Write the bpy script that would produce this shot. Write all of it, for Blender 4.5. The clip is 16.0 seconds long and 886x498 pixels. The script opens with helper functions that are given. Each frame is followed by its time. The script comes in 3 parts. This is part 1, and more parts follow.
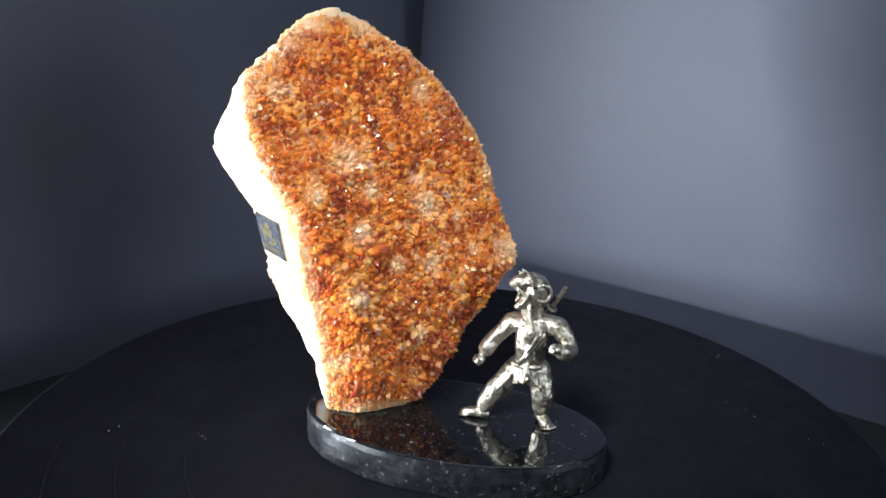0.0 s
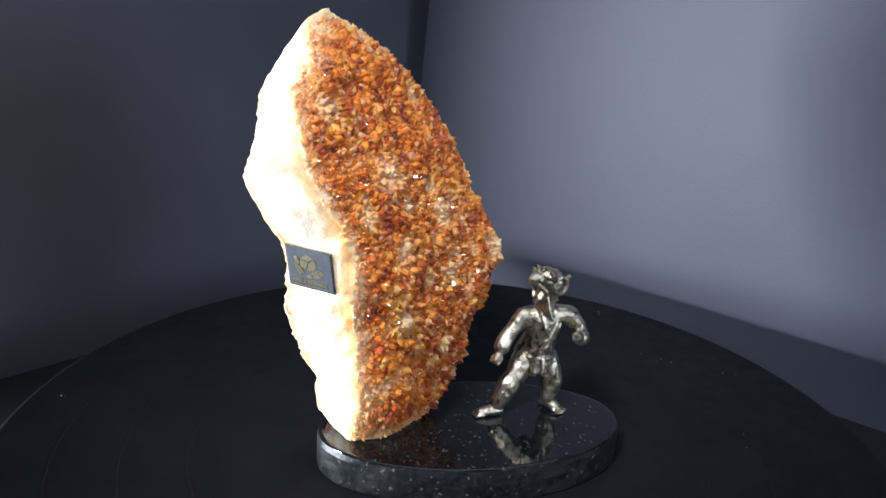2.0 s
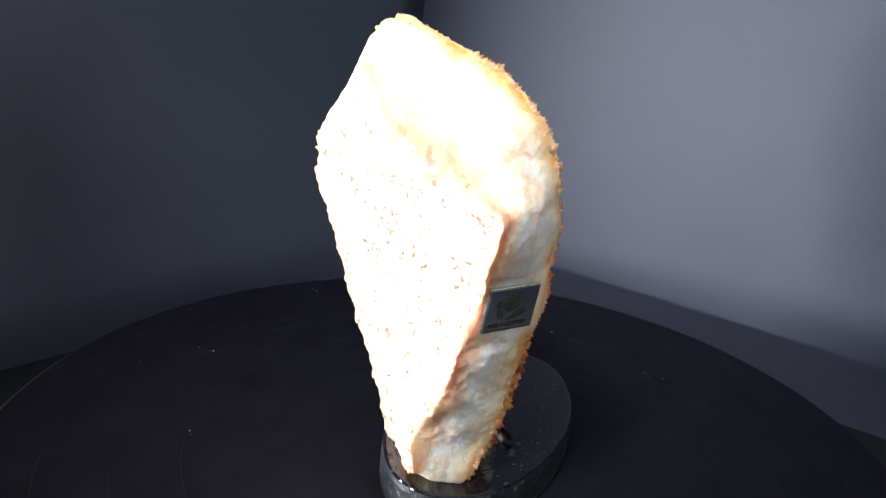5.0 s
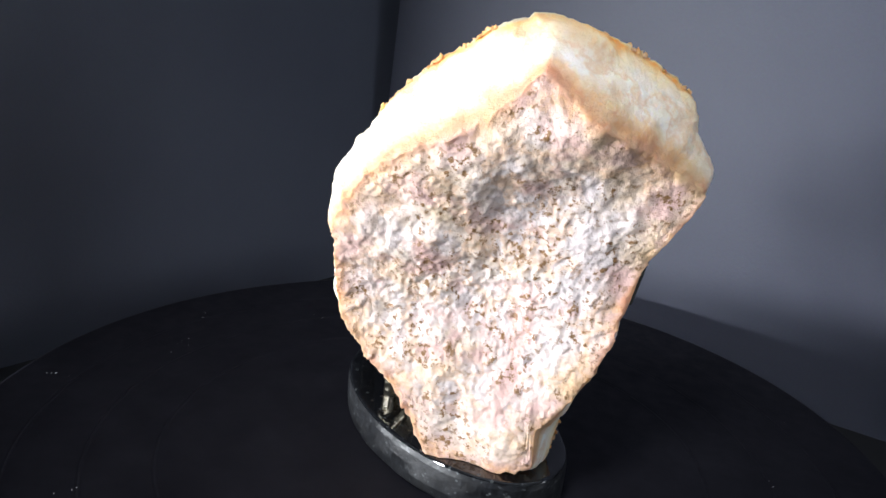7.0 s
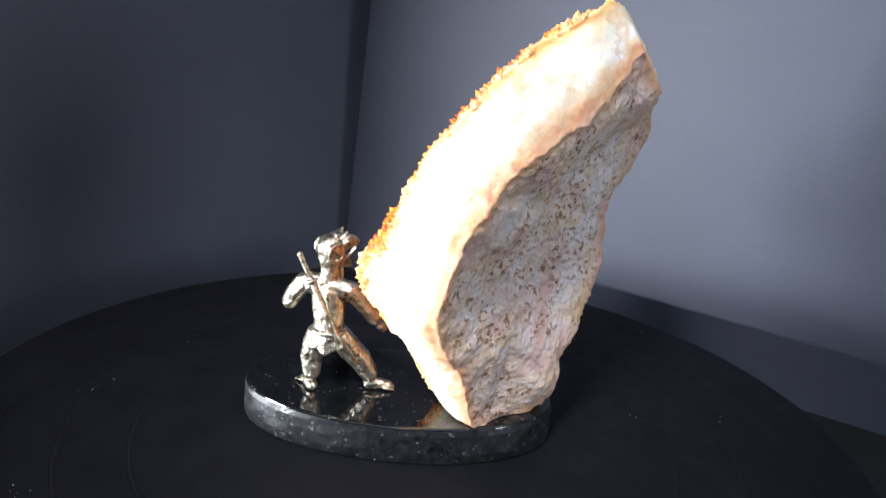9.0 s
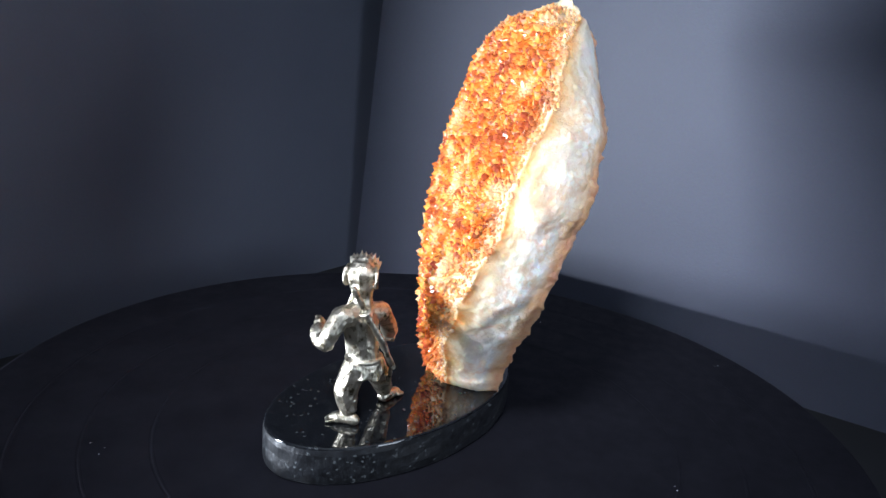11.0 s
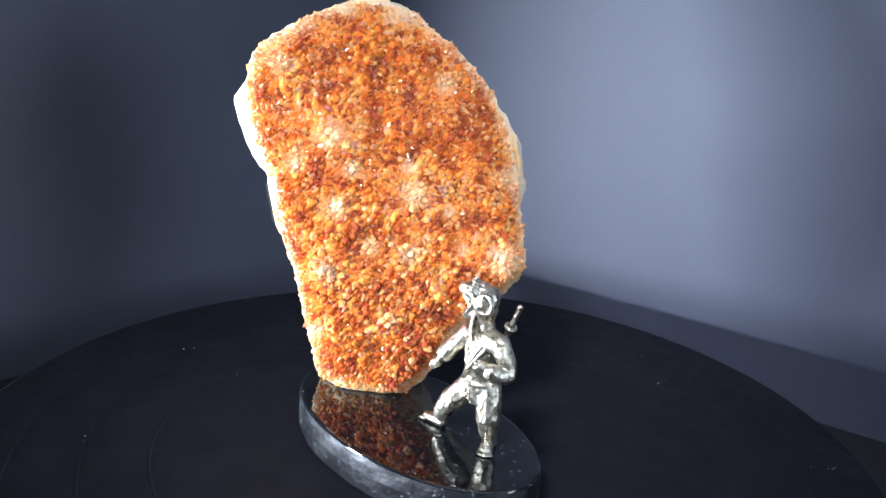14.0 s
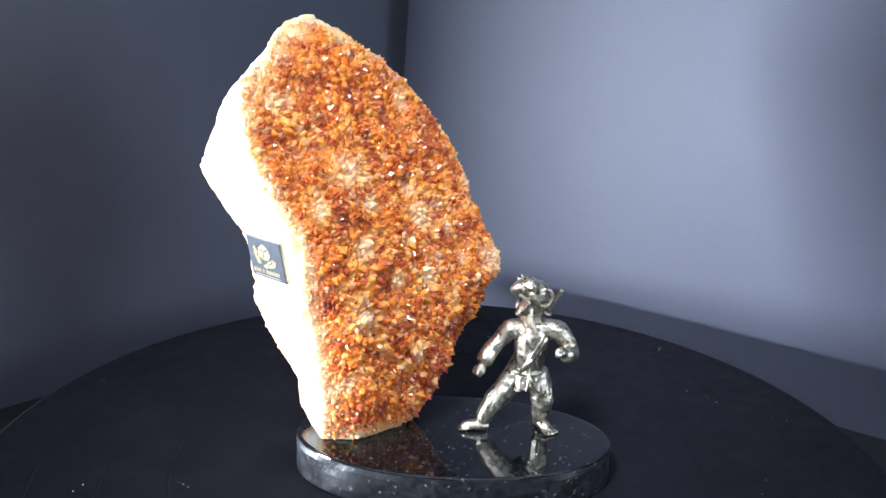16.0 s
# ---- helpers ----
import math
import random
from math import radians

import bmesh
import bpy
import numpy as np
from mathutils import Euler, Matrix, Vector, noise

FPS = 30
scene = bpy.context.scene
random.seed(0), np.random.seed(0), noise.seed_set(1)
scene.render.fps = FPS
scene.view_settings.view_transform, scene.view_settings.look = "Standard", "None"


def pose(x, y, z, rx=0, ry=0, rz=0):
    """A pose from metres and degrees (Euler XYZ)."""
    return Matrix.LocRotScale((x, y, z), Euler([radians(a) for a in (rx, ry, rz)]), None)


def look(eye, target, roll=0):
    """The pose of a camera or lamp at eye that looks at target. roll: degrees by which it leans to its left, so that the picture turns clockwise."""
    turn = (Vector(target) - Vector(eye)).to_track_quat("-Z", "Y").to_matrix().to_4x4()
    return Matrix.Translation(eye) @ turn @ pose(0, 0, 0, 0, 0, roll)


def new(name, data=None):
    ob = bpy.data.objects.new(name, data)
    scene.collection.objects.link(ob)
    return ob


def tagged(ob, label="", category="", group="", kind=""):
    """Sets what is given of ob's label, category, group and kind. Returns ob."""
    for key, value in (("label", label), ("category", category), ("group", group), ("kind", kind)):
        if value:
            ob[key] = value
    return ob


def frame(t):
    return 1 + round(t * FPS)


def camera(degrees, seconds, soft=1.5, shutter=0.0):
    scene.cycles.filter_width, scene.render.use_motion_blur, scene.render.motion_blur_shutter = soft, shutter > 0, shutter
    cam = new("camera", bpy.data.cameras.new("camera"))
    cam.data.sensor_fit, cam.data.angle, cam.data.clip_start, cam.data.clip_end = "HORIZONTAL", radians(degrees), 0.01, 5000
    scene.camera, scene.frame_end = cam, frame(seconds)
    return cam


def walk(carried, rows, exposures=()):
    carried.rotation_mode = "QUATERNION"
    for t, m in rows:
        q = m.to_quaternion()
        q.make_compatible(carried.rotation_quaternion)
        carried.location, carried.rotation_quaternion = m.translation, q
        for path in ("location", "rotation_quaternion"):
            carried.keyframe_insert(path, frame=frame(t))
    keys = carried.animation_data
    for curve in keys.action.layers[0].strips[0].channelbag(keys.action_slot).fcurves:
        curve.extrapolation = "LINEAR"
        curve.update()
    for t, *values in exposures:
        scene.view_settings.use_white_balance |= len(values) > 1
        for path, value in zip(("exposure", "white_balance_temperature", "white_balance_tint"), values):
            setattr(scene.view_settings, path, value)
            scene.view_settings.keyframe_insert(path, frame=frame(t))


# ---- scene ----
cam = camera(51.87, 16.0)
PATH = [
    (0.0, pose(0.0258, -0.4771, 0.2747, 71.74, -2.03, 4.32)),
    (0.5, pose(0.0225, -0.4780, 0.2742, 71.98, -2.36, 4.16)),
    (1.0, pose(0.0204, -0.4772, 0.2738, 71.84, -2.32, 4.14)),
    (1.5, pose(0.0123, -0.4720, 0.2783, 71.21, -3.01, 4.15)),
    (2.0, pose(0.0095, -0.4637, 0.2859, 70.22, -3.54, 3.86)),
    (2.5, pose(0.0084, -0.4601, 0.2821, 70.49, -3.61, 3.79)),
    (3.0, pose(0.0062, -0.4559, 0.2807, 70.38, -3.71, 3.45)),
    (3.5, pose(0.0050, -0.4540, 0.2806, 70.19, -4.03, 3.44)),
    (4.0, pose(-0.0011, -0.4554, 0.2794, 70.36, -4.20, 3.02)),
    (4.5, pose(-0.0045, -0.4526, 0.2797, 70.25, -4.54, 2.85)),
    (4.7, pose(-0.0075, -0.4519, 0.2795, 70.28, -4.67, 2.73)),
    (6.8, pose(-0.0090, -0.4438, 0.2652, 71.15, -4.95, 1.26)),
    (7.0, pose(-0.0114, -0.4438, 0.2659, 71.23, -4.91, 0.83)),
    (7.5, pose(-0.0075, -0.4402, 0.2643, 71.21, -4.95, 0.28)),
    (8.0, pose(-0.0121, -0.4409, 0.2640, 70.99, -5.10, -0.39)),
    (8.5, pose(-0.0099, -0.4456, 0.2649, 71.01, -5.16, -0.56)),
    (9.0, pose(-0.0102, -0.4502, 0.2597, 71.45, -5.01, -0.86)),
    (9.2, pose(-0.0104, -0.4508, 0.2595, 71.61, -4.69, -0.86)),
    (11.3, pose(-0.0121, -0.4725, 0.2627, 71.75, -4.84, -0.34)),
    (11.5, pose(-0.0116, -0.4744, 0.2624, 71.74, -4.47, -0.26)),
    (12.0, pose(-0.0141, -0.4767, 0.2589, 72.16, -4.45, 0.03)),
    (12.5, pose(-0.0088, -0.4741, 0.2537, 72.59, -4.44, 0.40)),
    (13.0, pose(0.0012, -0.4745, 0.2571, 72.71, -3.94, 1.19)),
    (13.5, pose(0.0120, -0.4738, 0.2588, 72.94, -3.81, 2.24)),
    (14.0, pose(0.0152, -0.4700, 0.2578, 73.08, -3.58, 2.19)),
    (14.5, pose(0.0128, -0.4705, 0.2602, 73.09, -3.24, 1.84)),
    (15.0, pose(0.0130, -0.4702, 0.2612, 72.96, -2.86, 2.10)),
    (15.5, pose(0.0124, -0.4690, 0.2625, 73.16, -2.26, 2.31)),
    (16.0, pose(0.0158, -0.4674, 0.2624, 73.44, -1.93, 2.69)),
]
EXPOSURES = [(0, 0.0, 6150, 10), (1.5, 0.0, 6150, 10), (2.0, -0.05, 6150, 10), (2.5, -0.6, 6150, 10), (3.0, -0.05, 6150, 10), (3.5, 0.05, 6200, 10), (4.5, 0.05, 6250, 10),
             (5.7, -0.6, 6400, 10), (7.0, -0.5, 6400, 10), (7.5, -0.35, 6400, 10), (8.0, 0.0, 6350, 10), (9.0, 0.05, 6300, 10), (11.3, -0.15, 5750, 10),
             (12.0, 0.0, 5650, 10), (12.5, 0.0, 5650, 10), (13.5, 0.2, 5650, 10), (14.5, 0.3, 5750, 10), (15.5, 0.45, 5850, 10), (16.0, 0.55, 5850, 10)]
walk(cam, PATH, EXPOSURES)

# degrees through which the turntable has turned, at seconds
TURN = [
    (0, 18.71), (0.5, 20.76), (1, 26.48), (1.5, 33.86), (2, 45.07),
    (2.5, 55.49), (3, 64.04), (3.5, 71.20), (4, 80.37), (4.5, 89.58),
    (4.7, 94.01), (6.8, 144.94), (7, 150.34), (7.5, 163.43), (8, 177.96),
    (8.5, 191.34), (9, 205.75), (9.2, 210.82), (11.3, 265.79), (11.5, 272.01),
    (12, 287.14), (12.5, 302.68), (13, 315.64), (13.5, 327.53), (14, 342.11),
    (14.5, 357.63), (15, 370.64), (15.5, 381.61), (16, 390.07),
]

# ---------------------------------------------------------------- light
world = bpy.data.worlds.new("room_air")
scene.world = world
world.use_nodes = True
world.node_tree.nodes["Background"].inputs["Color"].default_value = (0.62, 0.72, 1.0, 1)
world.node_tree.nodes["Background"].inputs["Strength"].default_value = 0.05


def area_lamp(name, eye, target, size, watts, color):
    data = bpy.data.lights.new(name, "AREA")
    data.shape, data.size, data.energy, data.color = "DISK", size, watts, color
    ob = new(name, data)
    ob.matrix_world = look(eye, target)
    return ob


# one lamp low on the table beyond the left board, one above and before the turntable
uplight = area_lamp("side_lamp", (-0.98, -0.27, -0.003), (0.15, -0.05, 0.80), 0.52, 31.0, (0.93, 0.96, 1.0))
uplight.data.spread = radians(126)
uplight.data.shape, uplight.data.size_y = "RECTANGLE", 0.12
reflector = area_lamp("front_lamp", (-0.17, -0.47, 0.66), (-0.02, 0.0, 0.12), 0.16, 0.50, (0.96, 0.97, 1.0))
reflector.data.spread = radians(44)
# added fill light, set in an unseen opening of the east wall
FILL_OPENING = (-2.45, -1.15, 0.10, 1.30)
fill_lamp = area_lamp("fill_light", (2.48, -1.80, 0.70), (0.0, -1.80, 0.70), 1.2, 38, (0.86, 0.93, 1.0))
fill_lamp.data.shape, fill_lamp.data.size, fill_lamp.data.size_y = "RECTANGLE", 1.3, 1.2


# ---------------------------------------------------------------- materials
def material(name):
    m = bpy.data.materials.new(name)
    m.use_nodes = True
    return m, m.node_tree.nodes, m.node_tree.links, m.node_tree.nodes["Principled BSDF"]


def node(nodes, kind, **values):
    n = nodes.new(kind)
    for key, v in values.items():
        n.inputs[key].default_value = v
    return n


def ramp(nodes, stops):
    n = nodes.new("ShaderNodeValToRGB")
    e = n.color_ramp.elements
    while len(e) < len(stops):
        e.new(0.5)
    for el, (p, c) in zip(e, stops):
        el.position, el.color = p, (*c, 1)
    return n


def mix(nodes, links, fac, a, b, blend="MIX"):
    n = nodes.new("ShaderNodeMix")
    n.data_type, n.blend_type = "RGBA", blend
    for socket, v in ((n.inputs[0], fac), (n.inputs[6], a), (n.inputs[7], b)):
        if hasattr(v, "is_linked"):
            links.new(v, socket)
        else:
            socket.default_value = v if isinstance(v, float) else (*v, 1)
    return n.outputs[2]


def noise_tex(nodes, links, scale, detail=4.0, rough=0.6, coord="Object", stretch=(1, 1, 1)):
    co = nodes.new("ShaderNodeTexCoord")
    mp = nodes.new("ShaderNodeMapping")
    mp.inputs["Scale"].default_value = stretch
    links.new(co.outputs[coord], mp.inputs[0])
    n = node(nodes, "ShaderNodeTexNoise", Scale=scale, Detail=detail, Roughness=rough)
    links.new(mp.outputs[0], n.inputs["Vector"])
    return n


def bump(nodes, links, height, strength, distance, bsdf, under=None):
    b = node(nodes, "ShaderNodeBump", Strength=strength, Distance=distance)
    links.new(height, b.inputs["Height"])
    if under:
        links.new(under.outputs[0], b.inputs["Normal"])
    links.new(b.outputs[0], bsdf.inputs["Normal"])
    return b


def board_paint(name, dark, light, gloss):
    m, ns, ln, b = material(name)
    a = noise_tex(ns, ln, 9.0, 5)
    r = ramp(ns, [(0.3, dark), (0.7, light)])
    ln.new(a.outputs[0], r.inputs[0])
    f = noise_tex(ns, ln, 420.0, 3)
    ln.new(mix(ns, ln, 0.12, r.outputs[0], f.outputs[1], "OVERLAY"), b.inputs["Base Color"])
    b.inputs["Roughness"].default_value = 0.55
    b.inputs["Specular IOR Level"].default_value = gloss
    bump(ns, ln, f.outputs[0], 0.25, 0.0006, b)
    return m


def rubber_black():
    m, ns, ln, b = material("black_turntable_plastic")
    a = noise_tex(ns, ln, 30.0, 6)
    r = ramp(ns, [(0.3, (0.008, 0.008, 0.0112)), (0.75, (0.013, 0.013, 0.0175))])
    ln.new(a.outputs[0], r.inputs[0])
    ln.new(r.outputs[0], b.inputs["Base Color"])
    s = noise_tex(ns, ln, 90.0, 4)
    q = ramp(ns, [(0.35, (0.5, 0.5, 0.5)), (0.7, (0.66, 0.66, 0.66))])
    ln.new(s.outputs[0], q.inputs[0])
    ln.new(q.outputs[0], b.inputs["Roughness"])
    b.inputs["Specular IOR Level"].default_value = 0.07
    f = noise_tex(ns, ln, 1500.0, 2)
    bump(ns, ln, f.outputs[0], 0.15, 0.0003, b)
    return m


def granite(name, rough, pale):
    m, ns, ln, b = material(name)
    co = ns.new("ShaderNodeTexCoord")
    v = node(ns, "ShaderNodeTexVoronoi", Scale=800.0)
    ln.new(co.outputs["Object"], v.inputs["Vector"])
    n = noise_tex(ns, ln, 260.0, 6, 0.7)
    base = ramp(ns, [(0.38, (0.003, 0.0032, 0.004)), (0.68, (0.010 * pale, 0.011 * pale, 0.013 * pale))])
    ln.new(n.outputs[0], base.inputs[0])
    sep = ns.new("ShaderNodeSeparateColor")
    ln.new(v.outputs["Color"], sep.inputs[0])
    fleck = ramp(ns, [(0.0, (0, 0, 0)), (0.955, (0, 0, 0)), (0.985, (1, 1, 1))])
    ln.new(sep.outputs[0], fleck.inputs[0])
    ln.new(mix(ns, ln, fleck.outputs[0], base.outputs[0], (0.045 * pale, 0.05 * pale, 0.052 * pale)), b.inputs["Base Color"])
    w = noise_tex(ns, ln, 60.0, 5)
    q = ramp(ns, [(0.4, (rough,) * 3), (0.75, (rough * 1.6 + 0.02,) * 3)])
    ln.new(w.outputs[0], q.inputs[0])
    ln.new(q.outputs[0], b.inputs["Roughness"])
    b.inputs["IOR"].default_value = 1.6
    if rough > 0.15:
        bump(ns, ln, n.outputs[0], 0.5, 0.0005, b)
    return m


def pewter():
    m, ns, ln, b = material("cast_pewter")
    a = noise_tex(ns, ln, 240.0, 6, 0.65)
    r = ramp(ns, [(0.36, (0.11, 0.09, 0.055)), (0.48, (0.50, 0.455, 0.36)), (0.72, (0.68, 0.64, 0.55))])
    ln.new(a.outputs[0], r.inputs[0])
    # low pointiness darkens the base colour in the hollows of the casting
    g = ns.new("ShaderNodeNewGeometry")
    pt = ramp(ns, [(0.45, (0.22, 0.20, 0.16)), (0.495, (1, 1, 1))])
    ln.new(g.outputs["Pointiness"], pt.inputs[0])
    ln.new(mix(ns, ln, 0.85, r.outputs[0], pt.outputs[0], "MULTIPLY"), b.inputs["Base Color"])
    b.inputs["Metallic"].default_value = 1.0
    b.inputs["Roughness"].default_value = 0.35
    folds = noise_tex(ns, ln, 330.0, 4, 0.6, stretch=(1.6, 1.6, 0.45))
    folds.inputs["Distortion"].default_value = 0.7
    under = bump(ns, ln, folds.outputs[0], 0.42, 0.0014, b)
    f = noise_tex(ns, ln, 420.0, 4, 0.6)
    bump(ns, ln, f.outputs[0], 0.22, 0.0006, b, under)
    return m


def crystal_glass():
    """Heat-reddened quartz points: 'tone' runs from wine red to orange and ends in a painted mauve reflection, 'cream'
    marks the pale roots.
    """
    m, ns, ln, b = material("citrine_points")
    tone = ns.new("ShaderNodeAttribute")
    tone.attribute_name = "tone"
    cream = ns.new("ShaderNodeAttribute")
    cream.attribute_name = "cream"
    r = ramp(ns, [(0.0, (0.42, 0.090, 0.050)), (0.24, (0.66, 0.175, 0.045)), (0.48, (0.89, 0.30, 0.048)), (0.78, (0.97, 0.52, 0.13)), (1.0, (0.66, 0.35, 0.28))])
    cloud = noise_tex(ns, ln, 130.0, 4, 0.6)
    shift = ns.new("ShaderNodeMath")
    shift.operation = "MULTIPLY_ADD"
    shift.inputs[1].default_value, shift.inputs[2].default_value = 0.4, -0.20
    ln.new(cloud.outputs[0], shift.inputs[0])
    total = ns.new("ShaderNodeMath")
    total.operation = "ADD"
    ln.new(tone.outputs["Fac"], total.inputs[0])
    ln.new(shift.outputs[0], total.inputs[1])
    ln.new(total.outputs[0], r.inputs[0])
    c = mix(ns, ln, cream.outputs["Fac"], r.outputs[0], (0.97, 0.76, 0.47))
    n = noise_tex(ns, ln, 700.0, 3)
    v = ramp(ns, [(0.3, (0.7, 0.7, 0.7)), (0.7, (1, 1, 1))])
    ln.new(n.outputs[0], v.inputs[0])
    ln.new(mix(ns, ln, 0.25, c, v.outputs[0], "MULTIPLY"), b.inputs["Base Color"])
    b.inputs["Roughness"].default_value = 0.06
    b.inputs["IOR"].default_value = 1.55
    b.inputs["Subsurface Weight"].default_value = 0.3
    b.inputs["Subsurface Radius"].default_value = (1.0, 0.45, 0.14)
    b.inputs["Subsurface Scale"].default_value = 0.012
    f = noise_tex(ns, ln, 500.0, 3)
    bump(ns, ln, f.outputs[0], 0.12, 0.0006, b)
    # clear points pass on much of the light that falls on them
    glow = ns.new("ShaderNodeBsdfTranslucent")
    ln.new(c, glow.inputs["Color"])
    both = node(ns, "ShaderNodeMixShader", Fac=0.47)
    ln.new(b.outputs[0], both.inputs[1])
    ln.new(glow.outputs[0], both.inputs[2])
    ln.new(both.outputs[0], ns["Material Output"].inputs["Surface"])
    return m


def matrix_rock():
    """Massive white quartz round the rim, rusty towards the pinkish grey, pitted back. 'layer': 0 front rim, 1 back rim, 2 middle of the back."""
    m, ns, ln, b = material("quartz_matrix")
    lay = ns.new("ShaderNodeAttribute")
    lay.attribute_name = "layer"
    wob = noise_tex(ns, ln, 55.0, 5, 0.65)
    mul = ns.new("ShaderNodeMath")
    mul.operation = "MULTIPLY_ADD"
    mul.inputs[1].default_value, mul.inputs[2].default_value = 0.42, -0.21
    ln.new(wob.outputs[0], mul.inputs[0])
    add = ns.new("ShaderNodeMath")
    add.operation = "ADD"
    ln.new(lay.outputs["Fac"], add.inputs[0])
    ln.new(mul.outputs[0], add.inputs[1])
    half = ns.new("ShaderNodeMath")
    half.operation = "MULTIPLY"
    half.inputs[1].default_value = 0.5
    ln.new(add.outputs[0], half.inputs[0])
    body = ramp(ns, [(0.0, (0.86, 0.30, 0.045)), (0.03, (0.84, 0.50, 0.20)), (0.085, (0.84, 0.68, 0.45)), (0.17, (0.85, 0.78, 0.66)), (0.34, (0.85, 0.82, 0.77)),
                     (0.405, (0.78, 0.58, 0.40)), (0.46, (0.58, 0.27, 0.15)), (0.54, (0.60, 0.34, 0.24)), (0.66, (0.70, 0.53, 0.46)), (1.0, (0.70, 0.615, 0.60))])
    ln.new(half.outputs[0], body.inputs[0])
    # veins and stains
    st = noise_tex(ns, ln, 26.0, 7, 0.7)
    stain = ramp(ns, [(0.46, (0, 0, 0)), (0.66, (1, 1, 1))])
    ln.new(st.outputs[0], stain.inputs[0])
    col = mix(ns, ln, stain.outputs[0], body.outputs[0], (0.62, 0.45, 0.25))
    vn = noise_tex(ns, ln, 22.0, 7, 0.65)
    vr = ramp(ns, [(0.455, (0, 0, 0)), (0.5, (0.75, 0.75, 0.75)), (0.53, (0, 0, 0))])
    ln.new(vn.outputs[0], vr.inputs[0])
    col = mix(ns, ln, vr.outputs[0], col, (0.66, 0.38, 0.17))
    half_stain = mix(ns, ln, 0.72, body.outputs[0], col)
    pn = noise_tex(ns, ln, 40.0, 5, 0.6, stretch=(1, 1, 1.3))
    pr = ramp(ns, [(0.50, (0, 0, 0)), (0.64, (1, 1, 1))])
    ln.new(pn.outputs[0], pr.inputs[0])
    isback = ramp(ns, [(0.5, (0, 0, 0)), (0.56, (1, 1, 1))])
    ln.new(half.outputs[0], isback.inputs[0])
    pink = mix(ns, ln, 1.0, pr.outputs[0], isback.outputs[0], "MULTIPLY")
    col2 = mix(ns, ln, pink, half_stain, (0.62, 0.41, 0.37))
    # dark pits on the back
    pit = noise_tex(ns, ln, 300.0, 5, 0.7)
    pits = ramp(ns, [(0.54, (0, 0, 0)), (0.59, (1, 1, 1))])
    ln.new(pit.outputs[0], pits.inputs[0])
    where = noise_tex(ns, ln, 34.0, 3)
    wr = ramp(ns, [(0.42, (0.06, 0.06, 0.06)), (0.55, (1, 1, 1))])
    ln.new(where.outputs[0], wr.inputs[0])
    p1 = mix(ns, ln, 1.0, pits.outputs[0], isback.outputs[0], "MULTIPLY")
    p2 = mix(ns, ln, 1.0, p1, wr.outputs[0], "MULTIPLY")
    col3 = mix(ns, ln, p2, col2, (0.23, 0.115, 0.04))
    ln.new(col3, b.inputs["Base Color"])
    sub = ramp(ns, [(0.42, (0.7, 0.7, 0.7)), (0.55, (0.05, 0.05, 0.05))])
    ln.new(half.outputs[0], sub.inputs[0])
    ln.new(sub.outputs[0], b.inputs["Subsurface Weight"])
    b.inputs["Subsurface Radius"].default_value = (1.0, 0.75, 0.45)
    b.inputs["Subsurface Scale"].default_value = 0.008
    b.inputs["Roughness"].default_value = 0.55
    fine = noise_tex(ns, ln, 330.0, 6, 0.7)
    coarse = noise_tex(ns, ln, 150.0, 5, 0.65)
    under = bump(ns, ln, coarse.outputs[0], 0.7, 0.0028, b)
    bump(ns, ln, fine.outputs[0], 0.7, 0.0015, b, under)
    return m


def plain(name, color, rough, metal=0.0, scale=300.0, vary=0.15):
    m, ns, ln, b = material(name)
    n = noise_tex(ns, ln, scale, 4)
    r = ramp(ns, [(0.3, tuple(c * (1 - vary) for c in color)), (0.7, tuple(min(1, c * (1 + vary)) for c in color))])
    ln.new(n.outputs[0], r.inputs[0])
    ln.new(r.outputs[0], b.inputs["Base Color"])
    b.inputs["Roughness"].default_value, b.inputs["Metallic"].default_value = rough, metal
    return m


LEFT_BOARD = board_paint("dark_board", (0.056, 0.061, 0.083), (0.065, 0.071, 0.094), 0.3)
RIGHT_BOARD = board_paint("grey_board", (0.062, 0.067, 0.096), (0.069, 0.075, 0.106), 0.4)
TABLE = plain("table_top_paint", (0.008, 0.0085, 0.010), 0.6, scale=25.0)
ROOM = plain("room_paint", (0.55, 0.57, 0.60), 0.8, scale=6.0, vary=0.06)
TURNTABLE = rubber_black()
GRANITE_TOP = granite("polished_black_granite", 0.035, 1.0)
GRANITE_SIDE = granite("sawn_black_granite", 0.3, 1.7)
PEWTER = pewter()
CITRINE = crystal_glass()
ROCK = matrix_rock()
PLATE = plain("brushed_silver", (0.62, 0.60, 0.54), 0.25, 1.0)
PLATE_FACE = plain("slate_enamel", (0.055, 0.060, 0.070), 0.14)
EMBLEM = plain("pale_gold_print", (0.50, 0.44, 0.28), 0.30, 1.0)
DUST = plain("white_dust", (0.5, 0.5, 0.5), 0.8)


# ---------------------------------------------------------------- mesh helpers
def mesh_object(name, bm, mats, smooth=False):
    me = bpy.data.meshes.new(name)
    bm.to_mesh(me)
    bm.free()
    for m in mats:
        me.materials.append(m)
    if smooth:
        for p in me.polygons:
            p.use_smooth = True
    return new(name, me)


def part(name, bm, mat, parent, label="", smooth=False):
    ob = mesh_object(name, bm, [mat], smooth)
    ob.parent = parent
    if label:
        ob["label"] = label
    return ob


def box(bm, size, m):
    made = bmesh.ops.create_cube(bm, size=1.0, matrix=m @ Matrix.Diagonal((*size, 1)))
    return made["verts"]


